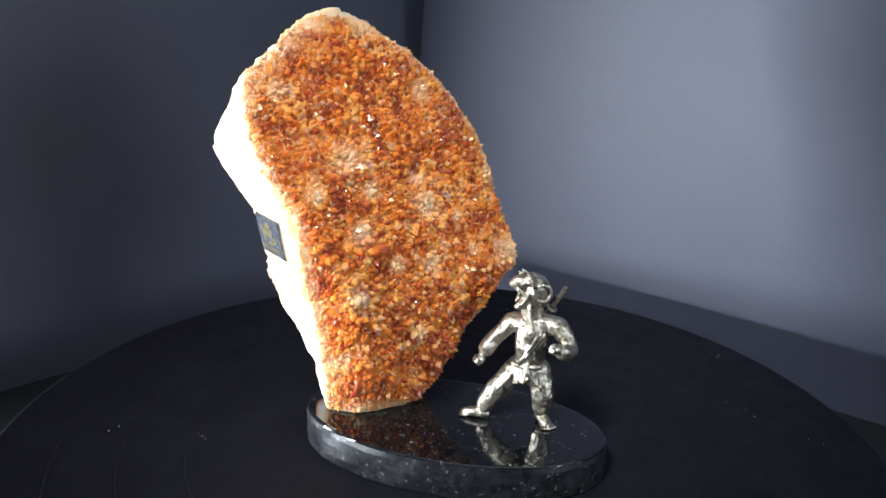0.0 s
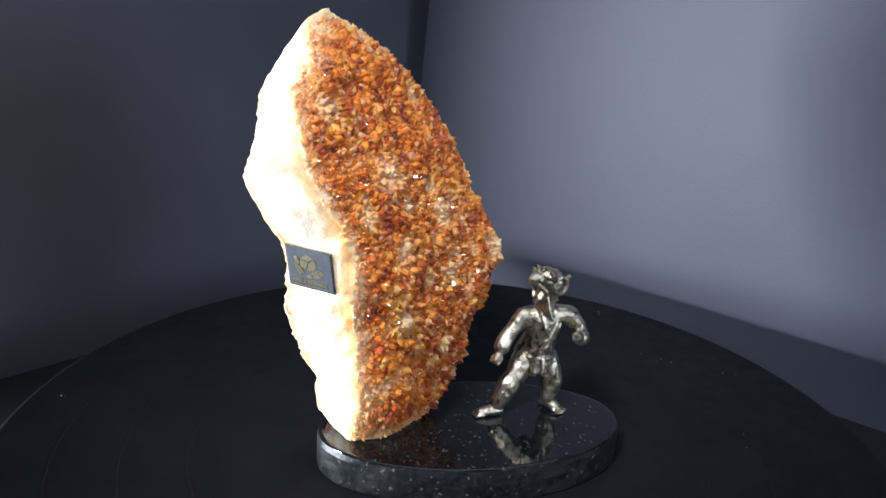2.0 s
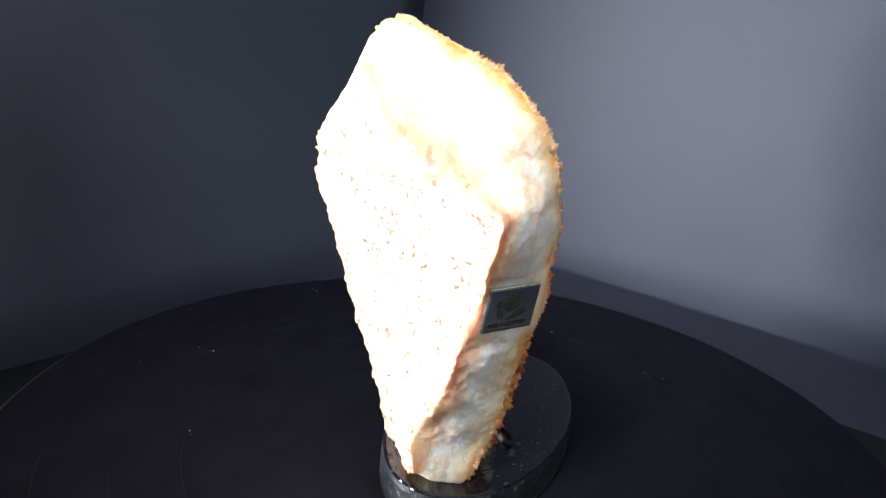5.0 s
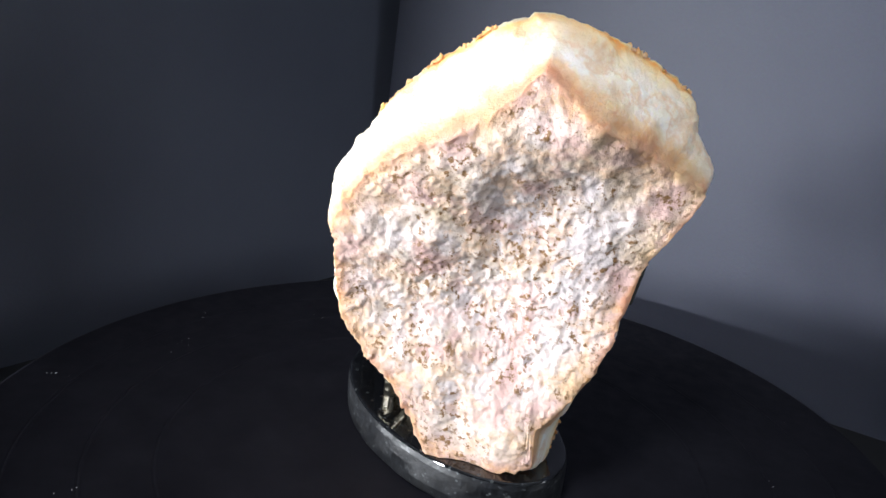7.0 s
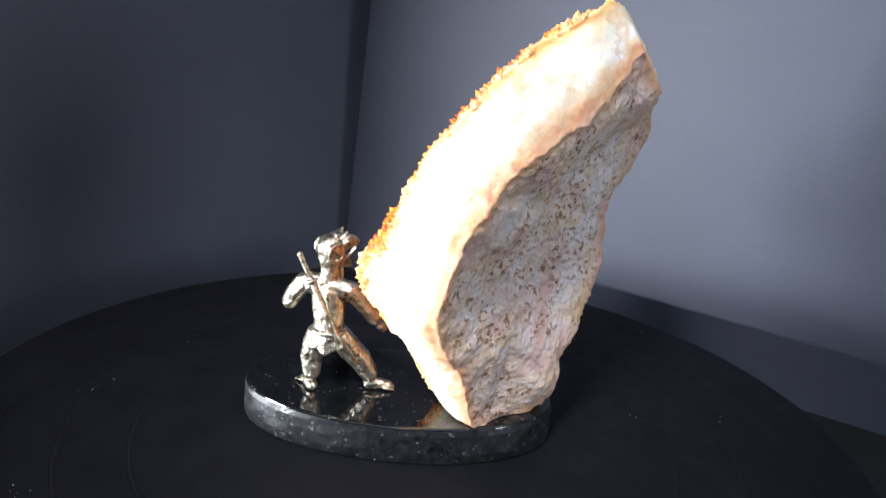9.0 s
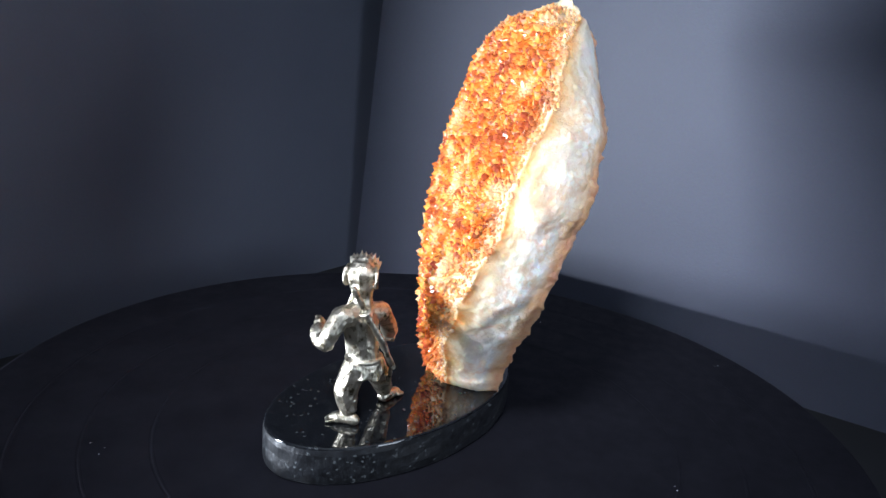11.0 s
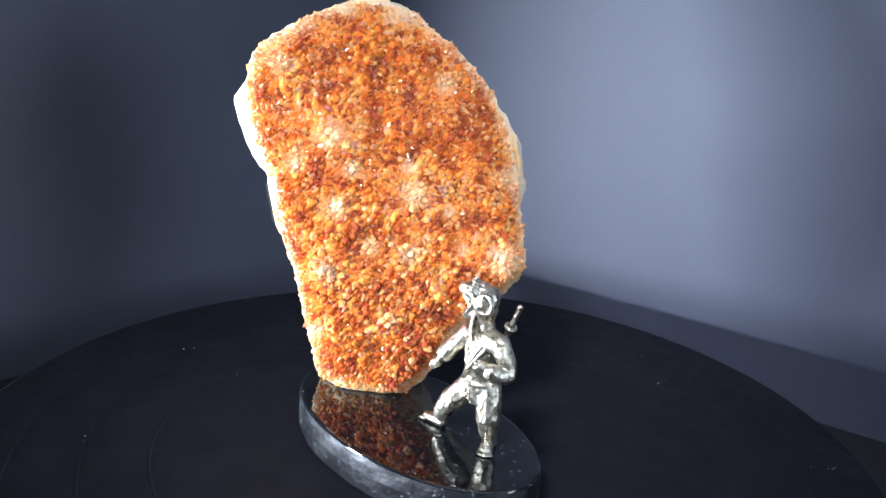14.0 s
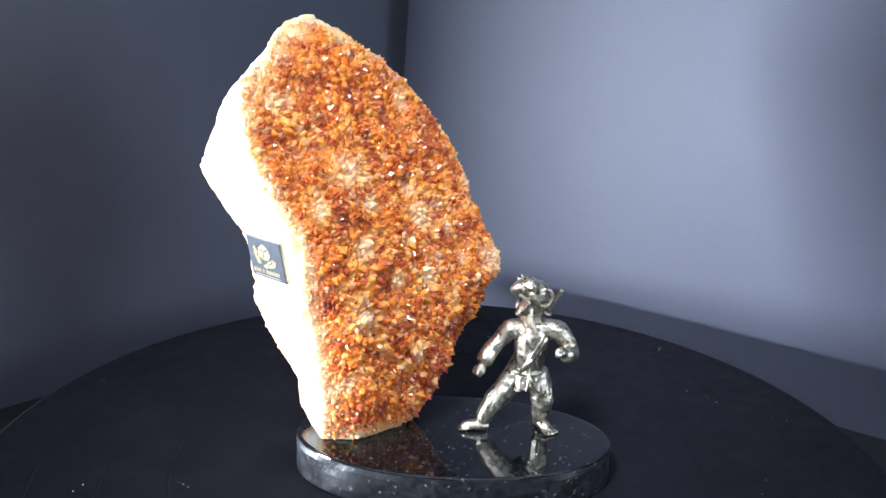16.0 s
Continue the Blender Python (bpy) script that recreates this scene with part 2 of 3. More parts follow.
def prism(bm, outline, z0, z1, m=Matrix()):
    """A closed upright prism over a flat outline."""
    low = [bm.verts.new(m @ Vector((x, y, z0))) for x, y in outline]
    top = [bm.verts.new(m @ Vector((x, y, z1))) for x, y in outline]
    n = len(outline)
    bm.faces.new(low[::-1])
    bm.faces.new(top)
    for i in range(n):
        bm.faces.new((low[i], low[(i + 1) % n], top[(i + 1) % n], top[i]))


def lathe(bm, profile, count):
    """Turns a profile of (radius, height) about z."""
    rings = []
    for r, z in profile:
        if r == 0:
            rings.append([bm.verts.new((0, 0, z))])
        else:
            rings.append([bm.verts.new((r * math.cos(2 * math.pi * i / count), r * math.sin(2 * math.pi * i / count), z)) for i in range(count)])
    for a, b in zip(rings, rings[1:]):
        for i in range(count):
            j = (i + 1) % count
            q = [a[i % len(a)], a[j % len(a)], b[j % len(b)], b[i % len(b)]]
            q = list(dict.fromkeys(q))
            bm.faces.new(q)
    bmesh.ops.recalc_face_normals(bm, faces=bm.faces)


# ---------------------------------------------------------------- the setting
TABLE_Z = -0.056


def build_setting():
    bm = bmesh.new()
    box(bm, (2.2, 2.2, 0.03), Matrix.Translation((0.1, -0.05, TABLE_Z - 0.015)))
    for lx in (-0.9, 1.1):
        for ly in (-1.05, 0.95):
            box(bm, (0.07, 0.07, 0.72), Matrix.Translation((lx, ly, TABLE_Z - 0.03 - 0.36)))
    bmesh.ops.bevel(bm, geom=bm.edges[:], offset=0.003, segments=2, affect="EDGES")
    tagged(mesh_object("table_top", bm, [TABLE]), "grey painted table top under the black turntable", "table", kind="structure")

    def board(name, start, angle, length, mat, label, corner, t=0.012, lean=0.0):
        h = 0.95
        c = corner
        outline = [(length, 0), (length, h), (lean * h, h)]
        outline += [(c - c * math.cos(a), c - c * math.sin(a)) for a in (radians(15 * k) for k in range(0, 7))]
        bm = bmesh.new()
        m = Matrix.Translation((start[0], start[1], TABLE_Z)) @ pose(0, 0, 0, 90, 0, angle)
        prism(bm, outline, 0, t, m)
        bmesh.ops.recalc_face_normals(bm, faces=bm.faces)
        return tagged(mesh_object(name, bm, [mat]), label, "backdrop board", kind="structure")

    # the left board runs on behind the free edge of the right one
    k = (math.cos(radians(49)), math.sin(radians(49)))
    board("wall_left", (-0.325 + 0.55 * k[0] - 0.012 * k[1], 0.122 + 0.55 * k[1] + 0.012 * k[0]), 49 + 180, 0.66, LEFT_BOARD, "dark slate backdrop board standing on the table", 0.0)
    board("wall_right", (-0.0702 + 0.003 * math.sin(radians(33)), 0.4156 + 0.003 * math.cos(radians(33))), -33.0, 1.35, RIGHT_BOARD, "smooth grey backdrop board with a rounded lower corner", 0.012, 0.003, 0.0576)

    # plain room round the table
    for name, size, place in (("floor", (5, 5, 0.1), (0, -0.3, -0.85)), ("ceiling", (5, 5, 0.1), (0, -0.3, 1.75)),
                              ("wall_north", (5, 0.1, 2.5), (0, 2.25, 0.45)), ("wall_south", (5, 0.1, 2.5), (0, -2.85, 0.45)),
                              ("wall_west", (0.1, 5, 2.5), (-2.55, -0.3, 0.45))):
        bm = bmesh.new()
        box(bm, size, Matrix.Translation(place))
        tagged(mesh_object(name, bm, [ROOM]), "plain matt grey room surface", name.split("_")[0], kind="structure")
    # the opening is made up, to hold the added fill light
    y0, y1, z0, z1 = FILL_OPENING
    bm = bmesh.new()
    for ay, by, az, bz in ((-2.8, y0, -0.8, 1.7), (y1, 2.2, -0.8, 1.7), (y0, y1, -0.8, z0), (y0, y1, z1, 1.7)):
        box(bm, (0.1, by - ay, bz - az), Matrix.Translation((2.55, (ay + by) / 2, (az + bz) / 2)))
    tagged(mesh_object("wall_east", bm, [ROOM]), "plain matt grey room wall with an unseen opening for the added fill light", "wall", kind="structure")


# ---------------------------------------------------------------- turntable
def build_turntable():
    root = tagged(new("turntable"), "round matt black turntable with shallow concentric grooves", "turntable")
    bm = bmesh.new()
    prof = [(0, 0)]
    for r in GROOVES:
        prof += [(r - 0.0014, 0), (r - 0.0008, 0.00015), (r, 0.00015), (r + 0.0006, -0.00015), (r + 0.0012, -0.00015), (r + 0.0018, 0)]
    prof += [(0.2552, 0), (0.2567, -0.0004), (0.2579, -0.0016), (0.2582, -0.0035), (0.2582, -0.0150), (0.2567, -0.0170), (0.245, -0.0175), (0, -0.0175)]
    lathe(bm, prof, 220)
    part("platter", bm, TURNTABLE, root)
    # unseen foot, made this wide to block lamp light passing under the platter
    bm = bmesh.new()
    lathe(bm, [(0, -0.0176), (0.232, -0.0176), (0.236, -0.021), (0.240, TABLE_Z + 0.003), (0.238, TABLE_Z), (0, TABLE_Z)], 120)
    part("foot", bm, TURNTABLE, root)
    # dust and crumbs lying on the platter
    rng = random.Random(4)
    bm = bmesh.new()
    for cluster in range(18):
        a, r = rng.uniform(0, 2 * math.pi), 0.10 + 0.14 * math.sqrt(rng.random())
        for k in range(rng.choice((1, 1, 1, 2, 3, 6))):
            s = rng.uniform(0.00015, 0.0004)
            x, y = r * math.cos(a) + rng.gauss(0, 0.004), r * math.sin(a) + rng.gauss(0, 0.004)
            if math.hypot(x, y) < 0.243:
                bmesh.ops.create_icosphere(bm, subdivisions=1, radius=s, matrix=Matrix.Translation((x, y, s * 0.6)) @ pose(0, 0, 0, rng.uniform(0, 90), 0, rng.uniform(0, 360)) @ Matrix.Diagonal((1.6, 0.8, 0.6, 1)))
    d = part("dust", bm, DUST, root, "scattered pale dust specks")
    d["kind"] = "stuff"
    return root


GROOVES = (0.1480, 0.1838, 0.2197)


# ---------------------------------------------------------------- granite stand
STAND_TOP = 0.0214


def build_stand():
    root = tagged(new("display_stand"), "oval polished black granite display base with rough sides", "stand")
    c, ang, a, b = (0.0006, -0.0159), -29.0, 0.0868, 0.0480
    m = Matrix.Translation((c[0], c[1], 0)) @ pose(0, 0, 0, 0, 0, ang)
    count = 128

    def ring(grow, z, jit):
        out = []
        for i in range(count):
            w = 2 * math.pi * i / count
            g = grow + jit * noise.noise(Vector((5 * math.cos(w), 5 * math.sin(w), z * 300)))
            out.append(((a + g) * math.cos(w), (b + g) * math.sin(w), z))
        return out

    bm = bmesh.new()
    prof = [(-0.0012, 0.0, 0.0006), (-0.0002, 0.0010, 0.0006), (0.0002, 0.006, 0.0007), (0.0001, 0.0115, 0.0007), (0.0, 0.0170, 0.0006), (-0.0004, 0.0200, 0.0003)]
    rings = [[bm.verts.new(m @ Vector(p)) for p in ring(*q)] for q in prof]
    for lo, hi in zip(rings, rings[1:]):
        for i in range(count):
            bm.faces.new((lo[i], lo[(i + 1) % count], hi[(i + 1) % count], hi[i]))
    bm.faces.new(rings[0][::-1])
    bm.faces.new(rings[-1])
    part("block", bm, GRANITE_SIDE, root, "rough sawn dark granite edge")
    bm = bmesh.new()
    prof = [(-0.0005, 0.02005, 0.0003), (-0.0007, 0.0207, 0.0002), (-0.0013, 0.0212, 0.0001), (-0.0022, STAND_TOP, 0.0)]
    rings = [[bm.verts.new(m @ Vector(p)) for p in ring(*q)] for q in prof]
    for lo, hi in zip(rings, rings[1:]):
        for i in range(count):
            bm.faces.new((lo[i], lo[(i + 1) % count], hi[(i + 1) % count], hi[i]))
    bm.faces.new(rings[0][::-1])
    bm.faces.new(rings[-1])
    part("polished_top", bm, GRANITE_TOP, root, "mirror-polished black granite face")
    return root


# ---------------------------------------------------------------- citrine cluster
SLAB_O = Vector((-0.03, 0.02, 0.0208))
SLAB_U = Vector((0.91752, 0.39768, 0.0))
SLAB_V = Vector((-0.12349, 0.28492, 0.95056))
SLAB_N = Vector((0.37802, -0.87216, 0.31053))


def slab(u, v, w):
    """A place in the slab's own directions, in millimetres: across, up, towards the crystal side."""
    return SLAB_O + (SLAB_U * u + SLAB_V * v + SLAB_N * w) * 0.001


FRONT_EDGE = [(-85, 164), (-82, 184), (-71, 194), (-57, 203), (-44, 212), (-29, 220), (-11, 223), (6, 216), (15, 206), (32, 193), (45, 179), (54, 166),
              (62, 145), (67, 121), (70, 99), (71, 88), (73, 76), (69, 65), (58, 54), (46, 41), (34, 30), (28, 18), (19, 4), (6, -7), (-8, -8),
              (-23, -4), (-40, 1), (-45, 19), (-50, 40), (-54, 58), (-58, 72), (-63, 85), (-66, 97), (-66, 109), (-71, 122), (-78, 134), (-82, 148)]
BACK_EDGE = [(-17, 210), (-30, 198), (-44, 189), (-63, 174), (-90, 157), (-86, 147), (-80, 137), (-72, 122), (-67, 110), (-63, 100), (-62, 86), (-55, 71),
             (-47, 57), (-39, 46), (-32, 38), (-33, 17), (-19, 9), (-6, 1), (9, 1), (21, 5), (30, 24), (40, 42), (53, 55), (65, 73), (68, 92),
             (68, 111), (69, 126), (63, 141), (53, 155), (45, 164), (31, 173), (15, 180), (4, 188), (-6, 198)]
FRONT_FORM = (0.2472, 0.2253, 0.709, -0.0982, -0.191, -0.4673, 0.0815)
BACK_FORM = (-0.1366, 0.1256, 0.1637, 0.0014, -0.1031, 0.0998, -0.064)
CENTRE = (-4.0, 100.0)
PATCHES = [(-36, 139, 9), (9, 109, 8), (8, 77, 6), (24, 171, 7), (60, 75, 10), (61, 120, 7), (-33, 100, 7), (-56, 124, 6), (-44, 31, 6), (28, 100, 4),
           (40, 38, 6), (-2, 212, 11), (-32, 212, 7), (-13, 79, 5), (-68, 177, 6), (-26, 121, 5), (6, 123, 5), (-1, 40, 4), (-37, 65, 5), (37, 80, 4)]


def form(k, u, v):
    u, v = u / 100, v / 100
    return 100 * (k[0] + k[1] * u + k[2] * v + k[3] * u * u + k[4] * u * v + k[5] * v * v + k[6] * v ** 3)


RIGHT_RIM = ((-10, 0, 18, 30, 42, 54, 66, 76, 99, 121, 145, 167, 179), (6, 17, 28, 35, 47, 59, 73, 74, 71, 68, 64, 57, 46))
LEFT_RIM = ((0, 19, 40, 58, 72, 85, 97), (-40, -44, -49, -53, -57, -62, -65))


def ease(x):
    x = min(1.0, max(0.0, x))
    return x * x * (3 - 2 * x)


def front_w(u, v):
    w = form(FRONT_FORM, u, v)
    # the crystal face rounds off towards its lower rims
    w -= 8.0 * ease((140 - v) / 45) * ease((u - float(np.interp(v, *RIGHT_RIM)) + 15) / 15)
    w -= 8.0 * ease((v - 196) / 24)
    w -= 11.0 * ease((100 - v) / 30) * ease((float(np.interp(v, *LEFT_RIM)) + 15 - u) / 15)
    w += 6 * math.exp(-((u - 63) ** 2 + (v - 76) ** 2) / 200) + 3 * math.exp(-((u + 36) ** 2 + (v - 137) ** 2) / 300)
    return w + 2.2 * noise.noise(Vector((u * 0.045, v * 0.045, 3.0))) + 2.0 * noise.noise(Vector((u * 0.085, v * 0.085, 7.0)))


def back_w(u, v):
    w = form(BACK_FORM, u, v)
    q = Vector((u, v, 0))
    w -= 8 * math.exp(-((u + 42) ** 2 / 900 + (v - 38) ** 2 / 2200))
    w -= 11.0 * math.exp(-((u + 46) ** 2 / 1200 + (v - 187) ** 2 / 600)) + 13.5 * math.exp(-((u - 36) ** 2 / 1100 + (v - 148) ** 2 / 1300))
    for amount, cu, cv, su, sv in ((7.0, 10, 98, 1200, 900), (6.0, 40, 139, 300, 400), (-5.0, -8, 166, 600, 300), (-2.0, -45, 125, 300, 400), (-5.0, -17, 20, 300, 250), (3.0, -35, 75, 600, 400), (-5.0, 0, 185, 1500, 500)):
        w += amount * math.exp(-((u - cu) ** 2 / su + (v - cv) ** 2 / sv))
    # a shallow step crosses the back
    s = (v - 118) - 0.30 * (u + 20)
    w += 3.4 / (1 + math.exp(-s / 1.3)) - 1.7
    w += 3.0 * noise.noise(q * 0.03 + Vector((0, 0, 11))) + 1.4 * noise.noise(q * 0.09 + Vector((0, 0, 5)))
    return w


def radius_of(edge, angle):
    """Distance from the slab's centre to a closed outline, along an angle."""
    d = (math.cos(angle), math.sin(angle))
    best = 0.0
    for (x0, y0), (x1, y1) in zip(edge, edge[1:] + edge[:1]):
        ax, ay, bx, by = x0 - CENTRE[0], y0 - CENTRE[1], x1 - x0, y1 - y0
        det = d[0] * -by + d[1] * bx
        if abs(det) < 1e-9:
            continue
        r = (ax * -by + ay * bx) / det
        k = (d[0] * ay - d[1] * ax) / det
        if r > 0 and -1e-9 <= k <= 1 + 1e-9:
            best = max(best, r)
    return best


def smooth_edge(edge, angle, soft=0.03):
    return sum(radius_of(edge, angle + k * soft) * w for k, w in ((-1, 0.25), (0, 0.5), (1, 0.25)))


def seat(p):
    """Sits the foot flat on the stand."""
    floor_z = STAND_TOP + 0.0003
    return Vector((p.x, p.y, max(p.z, floor_z)))


PLAQUE = slab(-71.5, 120.9, 15.1), slab(-72.1, 113.2, 39.7), slab(-66.8, 98.2, 8.6), slab(-67.2, 90.0, 33.4)


def build_matrix(root):
    count, side, cap = 400, 34, 110
    bm = bmesh.new()
    layer = bm.verts.layers.float.new("layer")
    rf = [smooth_edge(FRONT_EDGE, 2 * math.pi * i / count) for i in range(count)]
    chip_f = [1.7 * noise.noise(Vector((i * 0.34, 1, 0))) + 1.3 * noise.noise(Vector((i * 0.82, 5, 0))) for i in range(count)]
    rim_f, rf = rf, [r + c for r, c in zip(rf, chip_f)]
    rb = [smooth_edge(BACK_EDGE, 2 * math.pi * i / count, 0.015) for i in range(count)]
    chip_b = [1.6 * noise.noise(Vector((i * 0.3, 9, 0))) + 1.2 * noise.noise(Vector((i * 0.75, 15, 0))) for i in range(count)]
    rim_b, rb = rb, [r + c for r, c in zip(rb, chip_b)]
    rings = []

    def at(i, r):
        a = 2 * math.pi * i / count
        return CENTRE[0] + r * math.cos(a), CENTRE[1] + r * math.sin(a)

    def add(points, value):
        ring = []
        for p in points:
            v = bm.verts.new(seat(p))
            v[layer] = value
            ring.append(v)
        rings.append(ring)

    for k in range(1, cap + 1):
        pts = []
        for i in range(count):
            u, v = at(i, rf[i] * k / cap)
            drop = 2.5 * max(0.0, k / cap - 0.9) * 10
            pts.append(slab(u, v, front_w(u, v) - 1.5 - drop))
        add(pts, -0.2 if k < 0.93 * cap else 0.14)
    # the flank is ground flat where the plate is glued on
    mid = sum(PLAQUE, Vector()) / 4
    px = (PLAQUE[1] - PLAQUE[0]).normalized()
    py = PLAQUE[0] - PLAQUE[2]
    py = (py - px * py.dot(px)).normalized()
    pz = px.cross(py)
    for k in range(1, side):
        s = k / side
        pts = []
        for i in range(count):
            uf, vf = at(i, rim_f[i] + chip_f[i] * math.exp(-14 * s))
            ub, vb = at(i, rim_b[i] + chip_b[i] * math.exp(-14 * (1 - s)))
            f, b = slab(uf, vf, front_w(uf, vf) - 4.0), slab(ub, vb, back_w(ub, vb))
            p = f.lerp(b, s)
            out = (SLAB_U * math.cos(2 * math.pi * i / count) + SLAB_V * math.sin(2 * math.pi * i / count))
            high = 1 / (1 + math.exp(-(vf - 112) / 8)) / (1 + math.exp((vf - 190) / 8))
            swell = (2.8 + 5.0 * high * max(0.65, ease(0.5 - 0.9 * math.cos(2 * math.pi * i / count)))) * math.sin(math.pi * s) + 2.4 * noise.noise(p * 42) + 1.7 * noise.noise(p * 110) + 1.3 * abs(noise.noise(p * 230)) - 1.2 * abs(noise.noise(p * 60 + Vector((3, 1, 7))))
            p = p + out * swell * 0.001 * min(1, 6 * s * (1 - s) + 0.25)
            d = p - mid
            if abs(d.dot(pz)) < 0.03:
                past = max(abs(d.dot(px)) - 0.0145, abs(d.dot(py)) - 0.0125, 0.0)
                p -= pz * (d.dot(pz) + 0.0007) * max(0.0, 1 - past / 0.007)
            pts.append(p)
        add(pts, s)
    for k in range(cap):
        q = 1 - k / cap
        pts = []
        for i in range(count):
            u, v = at(i, rb[i] * q)
            p = slab(u, v, back_w(u, v))
            pts.append(p - SLAB_N * (0.0009 * noise.noise(p * 170) + 0.0007 * noise.noise(p * 420) + 0.0022 * max(0.0, noise.noise(p * 240 + Vector((4, 2, 9))) - 0.3)))
        add(pts, 1 + min(1.0, (1 - q) * 3.5))
    for a, b in zip(rings, rings[1:]):
        for i in range(count):
            bm.faces.new((a[i], a[(i + 1) % count], b[(i + 1) % count], b[i]))
    for ring, w, val in ((rings[0], front_w(*CENTRE) - 1.5, -0.2), (rings[-1], back_w(*CENTRE), 2.0)):
        c = bm.verts.new(slab(*CENTRE, w))
        c[layer] = val
        for i in range(count):
            bm.faces.new((ring[i], ring[(i + 1) % count], c))
    bmesh.ops.recalc_face_normals(bm, faces=bm.faces)
    part("matrix", bm, ROCK, root, "massive white quartz with a rusty pinkish grey back", smooth=True)


def crystal_faces(p, axis, radius, length, rng):
    """One six-sided point: a short prism with a blunt, uneven pyramid."""
    z = axis.normalized()
    x = z.orthogonal().normalized()
    y = z.cross(x)
    spin = rng.uniform(0, 1.05)
    verts = []
    flat = rng.uniform(0.75, 1.0)
    for h, s in ((-0.6 * radius, 1.0), (length, 1.0)):
        for i in range(6):
            a = spin + math.pi / 3 * i
            rr = radius * s * (1 if i % 2 else rng.uniform(0.86, 1.0))
            lift = rng.uniform(-0.18, 0.18) * radius if h > 0 else 0
            verts.append(p + x * (rr * math.cos(a)) + y * (rr * flat * math.sin(a)) + z * (h + lift))
    verts.append(p + z * (length + radius * rng.uniform(0.9, 1.4)) + x * rng.uniform(-0.3, 0.3) * radius + y * rng.uniform(-0.3, 0.3) * radius)
    faces = []
    for i in range(6):
        j = (i + 1) % 6
        faces += [(i, j, 6 + j, 6 + i), (6 + i, 6 + j, 12)]
    return verts, faces


def build_points(root):
    rng = random.Random(11)
    placed, cells = [], {}
    tries = 0
    while tries < 150000 and len(placed) < 9500:
        tries += 1
        u, v = rng.uniform(-84, 80), rng.uniform(-12, 216)
        a = math.atan2(v - CENTRE[1], u - CENTRE[0])
        edge = math.hypot(u - CENTRE[0], v - CENTRE[1]) / max(1e-6, radius_of(FRONT_EDGE, a))
        if edge > 0.995 + 0.03 * noise.noise(Vector((u * 0.12, v * 0.12, 40))):
            continue
        r = rng.choice((1.1, 1.3, 1.4, 1.6, 1.8, 2.0, 2.6)) * (0.85 + 0.4 * noise.noise(Vector((u * 0.04, v * 0.04, 0))))
        if edge > 0.9:
            r *= 0.75
        gap = r * 1.05
        cx, cy = int(u // 5), int(v // 5)
        if any((u - q[0]) ** 2 + (v - q[1]) ** 2 < (0.5 * (gap + q[2] * 1.05) * 0.68) ** 2 for i in (-1, 0, 1) for j in (-1, 0, 1) for q in cells.get((cx + i, cy + j), ())):
            continue
        cells.setdefault((cx, cy), []).append((u, v, r))
        placed.append((u, v, r, a, edge))
    def shade(tone, r):
        """Amber at the root, redder towards the tip; full tone gives a mauve tip."""
        # mauve tips carry the bluish reflection of clear points in their colour
        if tone > 0.97:
            return [0.5] * 6 + [0.78] * 6 + [1.0]
        return [min(0.85, tone + 0.35)] * 6 + [tone + 0.05] * 6 + [max(0.0, tone - 0.22)]

    def shade_cream(c):
        return [min(1.0, c * 1.1 + 0.05)] * 6 + [c] * 6 + [c * 0.85]

    single = []
    joined_v, joined_f, joined_t, joined_c = [], [], [], []
    for u, v, r, a, edge in placed:
        w = front_w(u, v)
        e = 0.6
        gu, gv = (front_w(u + e, v) - front_w(u - e, v)) / (2 * e), (front_w(u, v + e) - front_w(u, v - e)) / (2 * e)
        axis = SLAB_N - SLAB_U * gu - SLAB_V * gv
        axis = axis.normalized() + Vector((rng.gauss(0, 1), rng.gauss(0, 1), rng.gauss(0, 1))) * 0.33
        for pu, pv, pr in PATCHES:
            d = math.hypot(u - pu, v - pv)
            if 0.5 < d < 2.2 * pr:
                axis += (SLAB_U * (u - pu) + SLAB_V * (v - pv)) * (0.55 / d) * min(1.0, d / pr)
        sink = 1.9 + (3.2 * max(0, edge - 0.93) / 0.07 if edge > 0.93 else 0)
        if edge > 0.93:
            axis += (SLAB_U * math.cos(a) + SLAB_V * math.sin(a)) * 0.35
        cream, halo = 0.0, 0.0
        for pu, pv, pr in PATCHES:
            d = math.hypot(u - pu, v - pv) / pr
            halo = max(halo, math.exp(-(d / 1.7) ** 2))
            cream = max(cream, 1.15 - d * rng.uniform(0.95, 1.05))
        cream = max(cream, (edge - 0.90) * 8 * rng.uniform(0.4, 1.1))
        cream = max(cream, 0.8 * noise.noise(Vector((u * 0.09, v * 0.09, 20))) + rng.gauss(-0.42, 0.06))
        cream = min(1.0, max(0.0, cream)) * 0.95
        tone = 0.42 + 0.34 * noise.noise(Vector((u * 0.04, v * 0.04, 9))) + 0.55 * noise.noise(Vector((u * 0.10, v * 0.10, 2))) + 0.35 * max(halo, min(1, 1.6 * cream)) + rng.gauss(0, 0.04)
        chance = rng.random()
        if chance < 0.16 - 0.2 * cream:
            tone = 1.0
        elif chance > 0.84 + 0.3 * cream:
            tone *= 0.2
        tone = min(1.0, max(0.0, tone))
        p = slab(u, v, w - sink)
        if p.z < STAND_TOP + 0.002:
            continue
        verts, faces = crystal_faces(p, axis, r * 0.001, r * rng.uniform(0.3, 1.4) * (0.55 if edge > 0.92 else 1.0) * 0.001, rng)
        verts = [seat(q) for q in verts]
        if r > 1.9 and abs(v - 105) < 80 and len(single) < 300:
            single.append((verts, faces, shade(tone, r), shade_cream(cream)))
        else:
            k = len(joined_v)
